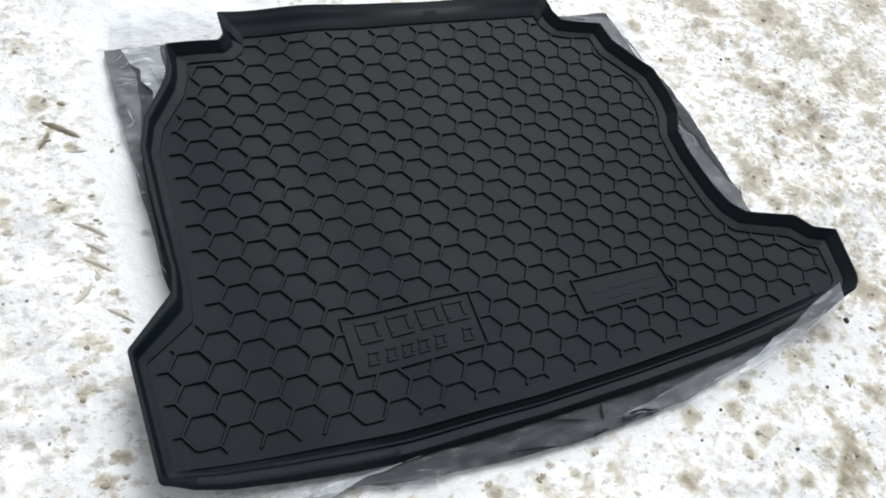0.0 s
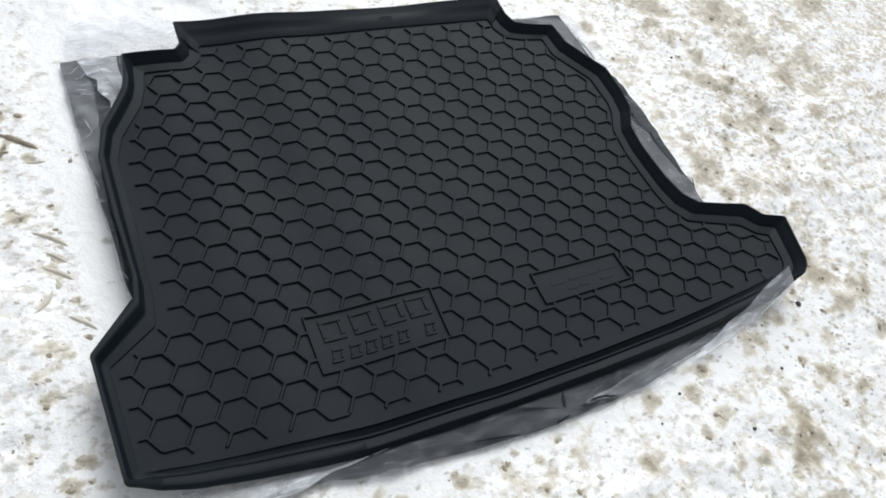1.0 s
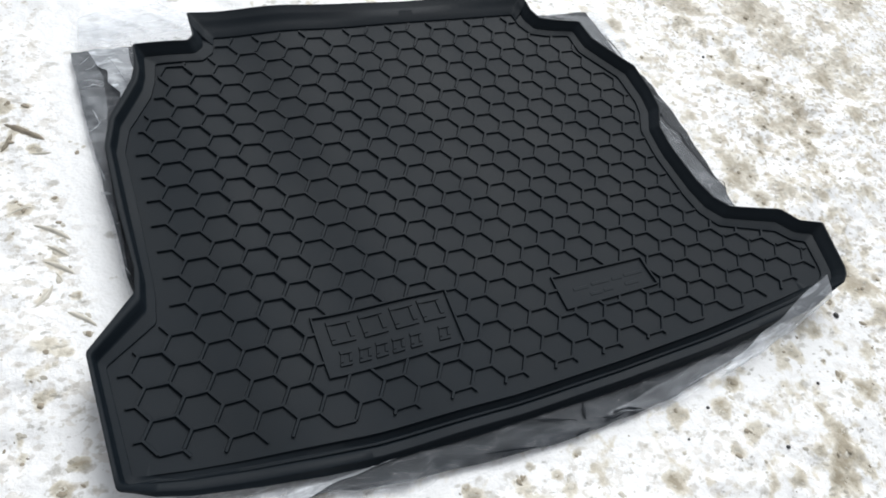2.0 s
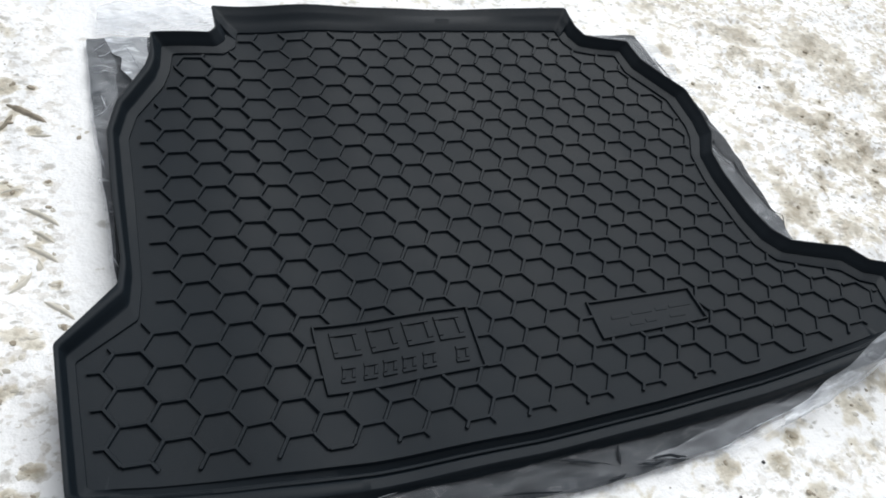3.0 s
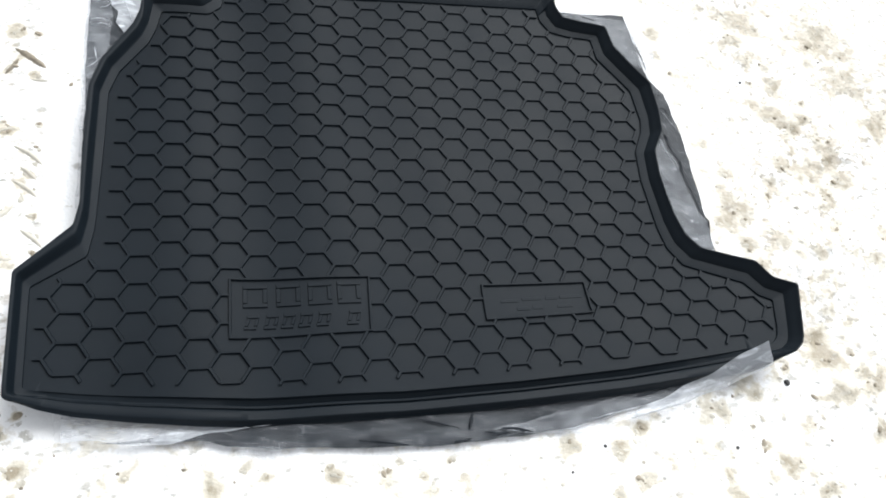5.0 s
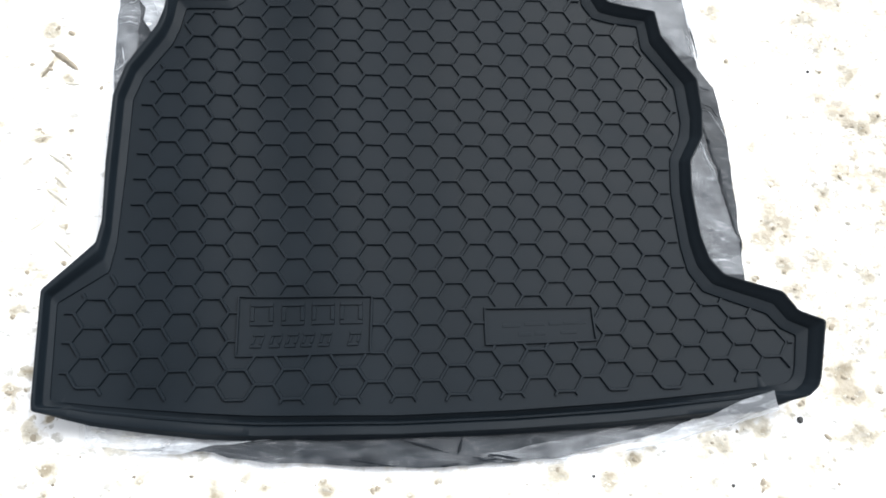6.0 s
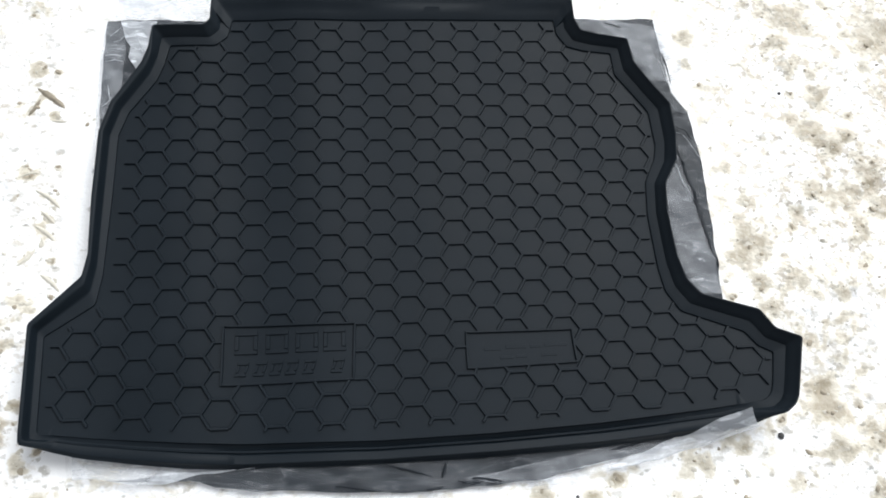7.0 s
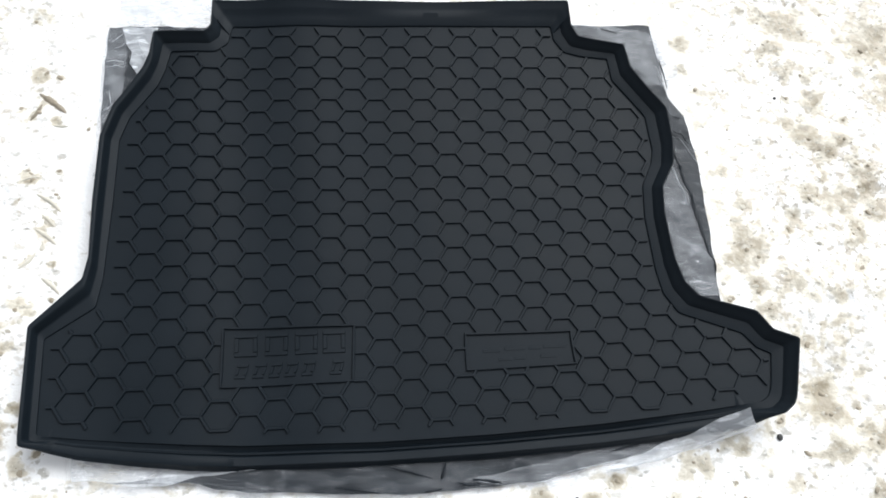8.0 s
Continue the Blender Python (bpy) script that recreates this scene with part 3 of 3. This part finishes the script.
# stains in the snow, stretch by stretch: place, radius and strength
BACK_STAINS = [(1.029, 0.621, 0.01, 0.7), (0.915, 0.603, 0.019, 0.7), (0.945, 0.592, 0.018, 1), (0.971, 0.572, 0.022, 0.8), (0.879, 0.549, 0.009, 0.6),
    (0.746, 0.548, 0.016, 0.8), (1.119, 0.545, 0.045, 0.8), (0.918, 0.538, 0.016, 1), (1.098, 0.522, 0.018, 0.8), (0.892, 0.521, 0.007, 0.6),
    (0.737, 0.494, 0.009, 0.9), (0.842, 0.491, 0.007, 0.6), (0.928, 0.483, 0.013, 0.4), (1.067, 0.482, 0.008, 0.6), (0.964, 0.47, 0.011, 0.4),
    (0.763, 0.444, 0.006, 0.6), (0.92, 0.427, 0.007, 0.7), (0.967, 0.422, 0.019, 1), (1.021, 0.385, 0.007, 0.7), (0.752, 0.38, 0.011, 1), (0.93, 0.358, 0.021, 1)]
MIDDLE_STAINS = [(0.996, 0.345, 0.014, 0.8), (0.948, 0.34, 0.016, 0.9), (0.756, 0.325, 0.005, 0.8), (0.972, 0.322, 0.011, 0.8), (1.012, 0.303, 0.009, 0.7),
    (1.036, 0.287, 0.007, 0.7), (0.777, 0.286, 0.007, 0.6), (1.027, 0.262, 0.015, 1), (0.917, 0.252, 0.01, 0.8), (0.989, 0.244, 0.017, 0.7), (0.911, 0.236, 0.007, 1),
    (0.8, 0.229, 0.008, 0.7), (0.947, 0.226, 0.009, 0.7), (0.977, 0.216, 0.008, 0.7), (1.033, 0.214, 0.019, 1), (0.881, 0.206, 0.009, 0.6),
    (0.778, 0.201, 0.006, 0.8), (0.87, 0.181, 0.005, 1), (0.989, 0.18, 0.014, 1), (0.905, 0.176, 0.004, 1), (0.797, 0.16, 0.025, 1), (1.16, 0.34, 0.03, 0.7),
    (1.42, 0.56, 0.04, 0.7), (1.15, 0.46, 0.04, 0.6)]
SIDE_STAINS = [(0.769, 0.131, 0.013, 1), (0.805, 0.137, 0.009, 0.8), (0.796, 0.087, 0.011, 0.8), (0.745, 0.067, 0.005, 0.9), (0.795, 0.051, 0.013, 0.5),
    (0.924, 0.019, 0.014, 0.5), (0.882, 0.018, 0.006, 0.6), (0.922, 0.07, 0.021, 0.4), (0.851, -0.004, 0.013, 0.5), (0.857, -0.084, 0.018, 0.9),
    (0.861, -0.119, 0.018, 1), (0.939, -0.054, 0.008, 0.7), (0.911, -0.112, 0.006, 0.7), (0.868, -0.172, 0.016, 0.8), (0.926, -0.157, 0.02, 0.9),
    (0.914, -0.23, 0.01, 1), (0.814, -0.177, 0.008, 0.5), (0.783, -0.125, 0.006, 0.6), (0.651, -0.172, 0.009, 0.5), (0.697, -0.209, 0.004, 0.8),
    (0.792, -0.219, 0.016, 0.4), (0.712, -0.166, 0.008, 0.5)]
CORNER_STAINS = [(0.483, -0.221, 0.012, 1), (0.513, -0.199, 0.007, 0.8), (0.499, -0.266, 0.011, 0.7), (0.462, -0.282, 0.007, 0.7), (0.704, -0.237, 0.007, 0.9),
    (0.732, -0.267, 0.016, 0.9), (0.7, -0.279, 0.01, 0.7), (0.633, -0.269, 0.009, 0.7), (0.631, -0.306, 0.013, 0.7), (0.645, -0.306, 0.004, 1),
    (0.589, -0.317, 0.007, 0.8), (0.731, -0.319, 0.005, 1), (0.786, -0.307, 0.012, 0.5), (0.407, -0.209, 0.014, 0.8), (0.35, -0.289, 0.011, 1),
    (0.511, -0.264, 0.01, 0.7), (0.619, -0.336, 0.013, 1), (0.596, -0.366, 0.02, 0.9), (0.213, -0.249, 0.007, 0.8)]
FRONT_STAINS = [(0.205, -0.231, 0.006, 0.8), (0.522, -0.193, 0.007, 0.9), (0.531, -0.341, 0.013, 0.5), (0.648, -0.365, 0.01, 0.7), (-0.152, -0.201, 0.005, 0.9),
    (-0.084, -0.195, 0.004, 0.7), (-0.042, -0.258, 0.008, 0.9), (-0.014, -0.201, 0.005, 0.7), (0.012, -0.214, 0.005, 0.7), (0.019, -0.247, 0.005, 0.8),
    (-0.073, -0.259, 0.004, 0.8), (0.061, -0.268, 0.006, 0.6), (0.094, -0.221, 0.007, 0.7), (0.088, -0.207, 0.003, 0.8), (0.176, -0.211, 0.005, 1),
    (0.16, -0.22, 0.004, 0.9)]
NEAR_STAINS = [(0.156, -0.236, 0.014, 0.4), (0.192, -0.266, 0.007, 0.9), (0.237, -0.288, 0.006, 0.7), (0.242, -0.214, 0.003, 1), (-0.114, -0.241, 0.007, 0.5),
    (-0.144, -0.234, 0.009, 0.4), (1.446, 0.559, 0.026, 0.8), (1.248, 0.367, 0.041, 0.5), (1.159, 0.237, 0.02, 0.9), (1.223, 0.289, 0.021, 0.6),
    (1.321, 0.481, 0.021, 0.6), (0.942, 0.239, 0.026, 0.5), (-0.35, 0.59, 0.014, 0.7)]
OUTER_STAINS = [(1.064, 0.096, 0.018, 0.6), (0.984, 0.117, 0.014, 0.5), (1.025, 0.044, 0.016, 0.6), (0.879, 0.078, 0.023, 0.3), (-0.337, 0.482, 0.012, 1),
    (-0.307, 0.476, 0.007, 0.8), (-0.307, 0.398, 0.008, 1), (-0.36, 0.42, 0.005, 0.6), (-0.394, 0.315, 0.005, 0.6), (-0.252, 0.387, 0.01, 0.5),
    (-0.332, 0.299, 0.012, 0.7), (-0.291, 0.307, 0.005, 0.8), (-0.288, 0.267, 0.004, 0.8), (-0.345, 0.171, 0.006, 0.5), (-0.284, 0.156, 0.006, 0.9),
    (-0.279, 0.101, 0.004, 0.7), (-0.312, 0.09, 0.014, 0.6), (-0.395, 0.27, 0.004, 0.6)]
LEFT_STAINS = [(-0.337, 0.059, 0.008, 0.5), (-0.321, 0.07, 0.004, 0.7), (-0.328, 0.033, 0.008, 0.6), (-0.342, 0.025, 0.007, 0.5), (-0.361, -0.006, 0.004, 0.6),
    (-0.361, -0.03, 0.005, 0.6), (-0.305, -0.053, 0.007, 0.9), (-0.315, -0.051, 0.005, 0.6), (-0.329, -0.075, 0.008, 0.8), (-0.305, -0.077, 0.003, 0.7),
    (-0.295, -0.133, 0.009, 0.9), (-0.273, -0.115, 0.006, 0.9), (-0.294, -0.113, 0.003, 0.7), (-0.269, -0.181, 0.008, 1), (-0.261, -0.196, 0.005, 0.8),
    (-0.27, -0.214, 0.007, 0.8), (-0.233, -0.236, 0.003, 0.9), (-0.212, -0.243, 0.003, 0.8), (-0.325, -0.22, 0.005, 0.5), (-0.258, -0.228, 0.005, 0.5),
    (-0.352, -0.1, 0.003, 0.8)]
# ridges that a tyre's tread has left: place, length, turn
TREAD = [(-.315, .429, .060, -39), (-.338, .413, .034, 62), (-.330, .294, .028, 17), (-.300, .254, .050, -38), (-.297, .225, .032, -44), (-.298, .199, .040, -39), (-.300, .186, .016, -69),
         (-.319, .162, .036, 52), (-.283, .122, .040, -43), (-.298, .388, .024, -5)]


def patches():
    """All stains: place, radius, stretch, turn and strength."""
    rnd = random.Random(7)
    zones = (BACK_STAINS, MIDDLE_STAINS, SIDE_STAINS, CORNER_STAINS, FRONT_STAINS, NEAR_STAINS, OUTER_STAINS, LEFT_STAINS)
    rows = [(x, y, r, rnd.uniform(1.0, 1.5), rnd.uniform(-0.9, 0.3), k) for zone in zones for x, y, r, k in zone]
    rows += [(x, y, size * 0.14, 3.0, radians(turn), 0.6) for x, y, size, turn in TREAD]
    return rows + [(-.05, -.235, .008, 4.5, radians(-82), 0.8)]


def stain_map(co):
    """How much dirt has soaked into the snow at each place."""
    x, y = co[:, 0], co[:, 1]
    clean = 0.9 * np.exp(-((x + 0.255) / 0.05) ** 2) * np.exp(-np.clip((np.abs(y - 0.25) - 0.3) / 0.1, 0, 9) ** 2)
    clean += 1.1 * np.exp(-((x + 0.12) / 0.16) ** 2 - ((y - 0.66) / 0.09) ** 2) + 0.3 * np.exp(-((x + 0.34) / 0.09) ** 2 - ((y - 0.2) / 0.5) ** 2)
    clean += 0.3 * np.exp(-((y + 0.24) / 0.07) ** 2 - ((x - 0.3) / 0.6) ** 4)
    total = -np.minimum(clean, 1.2)
    for px, py, r, stretch, turn, k in patches():
        dx, dy = x - px, y - py
        u, v = (dx * math.cos(turn) + dy * math.sin(turn)) / stretch, dy * math.cos(turn) - dx * math.sin(turn)
        total = total + (1.0 - total) * k * np.exp(-((u * u + v * v) / (1.2 * r) ** 2) ** 1.5)
    return total


def grime_map(co):
    """How much grit is trodden into the snow: most on the right, least beside the film."""
    x, y = co[:, 0], co[:, 1]
    far = np.clip((x - 0.74) / 0.06, 0, 1)
    near = 0.45 * np.clip((-0.205 - y) / 0.03, 0, 1)
    side = 0.5 * np.clip((-0.255 - x) / 0.03, 0, 1)
    behind = 0.8 * np.clip((y - 0.78) / 0.5, 0, 1)
    return np.maximum(np.maximum(far * np.clip((y + 0.32) / 0.5, 0.5, 1), behind), np.maximum(near, side))


def build_ground():
    xs, ys = axis(-0.75, 1.75, 0.006, 300), axis(-0.55, 1.0, 0.006, 300)
    verts = [(x, y, snow_z(x, y)) for y in ys for x in xs]
    w = len(xs)
    faces = [(r * w + k, r * w + k + 1, r * w + w + k + 1, r * w + w + k) for r in range(len(ys) - 1) for k in range(w - 1)]
    ob = raw_object("ground", verts, faces, SNOW)
    stain = ob.data.attributes.new("stain", "FLOAT", "POINT")
    stain.data.foreach_set("value", stain_map(np.array(verts)))
    grime = ob.data.attributes.new("grime", "FLOAT", "POINT")
    grime.data.foreach_set("value", grime_map(np.array(verts)))
    return tagged(ob, "trampled white snow stained with brown dirt", "snow", kind="structure")


build_ground()


# ---- dirt on the snow ----
def flake(verts, faces, x, y, r, rnd, stretch=1.0, turn=0.0, rise=0.35):
    """One flat crumb with a ragged outline, half sunk in the snow."""
    n = rnd.randint(8, 11)
    a0 = rnd.random() * 6.28
    base = len(verts)
    ca, sa = math.cos(turn), math.sin(turn)
    for ring, k in ((1.0, -0.25), (0.6, 1.0)):
        for i in range(n):
            a = a0 + 6.283 * i / n
            q = r * ring * (0.65 + 0.7 * rnd.random())
            u, v = q * math.cos(a) * stretch, q * math.sin(a)
            px, py = x + u * ca - v * sa, y + u * sa + v * ca
            verts.append((px, py, snow_z(px, py) + k * r * rise * (0.5 + 0.5 * rnd.random())))
    for i in range(n):
        j = (i + 1) % n
        faces.append((base + i, base + j, base + n + j, base + n + i))
    faces.append(tuple(base + n + i for i in range(n)))


def on_bag(x, y):
    return inside(x, y, BAG) or inside(x, y, RIM_ROUGH)


def build_dirt():
    rnd = random.Random(7)
    pale, grit = ([], []), ([], [])
    for x, y, r, stretch, turn, k in patches():
        ca, sa = math.cos(turn), math.sin(turn)
        for n in range(int(2 + 260 * r * k)):
            u, v = rnd.gauss(0, 0.5) * r * stretch, rnd.gauss(0, 0.5) * r
            px, py = x + u * ca - v * sa, y + u * sa + v * ca
            if not on_bag(px, py):
                dark = rnd.random() < 0.3
                flake(*(grit if dark else pale), px, py, 0.0006 + 0.0016 * rnd.random() ** 2 if dark else 0.0010 + 0.0026 * rnd.random() ** 2, rnd, rnd.uniform(1, 2.2), turn + rnd.uniform(-.6, .6), 0.4 if dark else 0.25)
    for k in range(4200):
        x, y = rnd.uniform(-0.75, 1.75), rnd.uniform(-0.5, 1.0)
        d = 0.36 + 0.9 * noise.noise(Vector((x * 6, y * 6, 11))) + 0.6 * noise.noise(Vector((x * 19, y * 19, 5)))
        if x < -0.2:
            d *= 0.45
        elif x > 0.7:
            d *= 1.25
        if rnd.random() > d or on_bag(x, y) or (-0.30 < x < 0.0 and y > 0.1):
            continue
        if rnd.random() < 0.35:
            flake(*grit, x, y, 0.0007 + 0.0017 * rnd.random() ** 2, rnd, rnd.uniform(1, 1.8), rnd.random() * 3)
        else:
            flake(*pale, x, y, 0.0010 + 0.0028 * rnd.random() ** 2, rnd, rnd.uniform(1, 1.8), rnd.uniform(-1, .3), 0.25)
    tagged(raw_object("slush_flakes", *pale, SLUSH, False), "scattered crumbs of pale brown slush on snow", "slush", kind="stuff")
    tagged(raw_object("grit_crumbs", *grit, DIRT, False), "scattered crumbs of dark grit on snow", "grit", kind="stuff")


build_dirt()


def ridge(x, y, size, turn, rnd):
    """A narrow crest of dirty snow that tapers to both ends."""
    verts, faces, n, a = [], [], 12, radians(turn)
    bend, fat = rnd.uniform(-0.08, 0.08), size * rnd.uniform(0.075, 0.10)
    for i in range(n + 1):
        u = i / n * 2 - 1
        w = fat * (1 - u * u) ** 0.7 * (0.8 + 0.4 * rnd.random()) + 0.0003
        cx, cy = u * size / 2, bend * size * (1 - u * u)
        for v, h in ((-1, -0.2), (-0.45, 0.55), (0.1, 0.8 + 0.3 * rnd.random()), (0.6, 0.4), (1, -0.2)):
            px, py = cx, cy + v * w
            qx, qy = x + px * math.cos(a) - py * math.sin(a), y + px * math.sin(a) + py * math.cos(a)
            verts.append((qx - x, qy - y, snow_z(qx, qy) + h * w * 0.9))
    for i in range(n):
        for j in range(4):
            p = i * 5 + j
            faces.append((p, p + 5, p + 6, p + 1))
    ob = raw_object("snow_ridge", verts, faces, DIRT if rnd.random() < 0.3 else SLUSH)
    ob.location = (x, y, 0)
    return tagged(ob, "narrow ridge of dirty snow pressed up by a tyre", "snow ridge", "tyre ridges")


crests = random.Random(5)
for x, y, size, turn in TREAD:
    ridge(x, y, size, turn, crests)


def pebble(x, y, r, rnd):
    bm = bmesh.new()
    bmesh.ops.create_icosphere(bm, subdivisions=2, radius=r)
    off = Vector((rnd.random() * 9, rnd.random() * 9, 0))
    for v in bm.verts:
        v.co *= 1 + 0.35 * noise.noise(v.co * (0.9 / r) + off)
        v.co.z *= 0.65
    ob = mesh_object("pebble", bm, STONE, True)
    ob.location = (x, y, snow_z(x, y) + r * 0.3)
    return tagged(ob, "small black stone lying on the snow", "stone", "small dark stones")


stones = random.Random(3)
for x, y, r in ((.776, -.148, .005), (.46, -.215, .0025), (.405, -.245, .0019), (.545, -.30, .003), (.66, -.235, .0025), (.90, .43, .003)):
    pebble(x, y, r, stones)


def clod(x, y, r, rnd):
    """A frozen lump of earth and snow."""
    bm = bmesh.new()
    bmesh.ops.create_icosphere(bm, subdivisions=2, radius=r)
    off = Vector((rnd.random() * 9, rnd.random() * 9, 0))
    turn, long = rnd.random() * 3, rnd.uniform(1.0, 1.7)
    for v in bm.verts:
        v.co *= 1 + 0.6 * noise.noise(v.co * (1.1 / r) + off)
        v.co.x *= long
        v.co.z *= 0.55
    bmesh.ops.rotate(bm, verts=bm.verts, cent=(0, 0, 0), matrix=Matrix.Rotation(turn, 3, "Z"))
    ob = mesh_object("dirt_clod", bm, DIRT, False)
    ob.location = (x, y, snow_z(x, y) + r * 0.1)
    return tagged(ob, "small lump of frozen brown dirt on the snow", "dirt", "lumps of dirt")


clods = random.Random(11)
for x, y, r, stretch, turn, strength in patches():
    for k in range(clods.randint(0, 1 + (strength > 0.8))):
        px, py = x + clods.gauss(0, r * 0.5), y + clods.gauss(0, r * 0.5)
        if not on_bag(px, py):
            clod(px, py, clods.uniform(0.0018, 0.0038), clods)
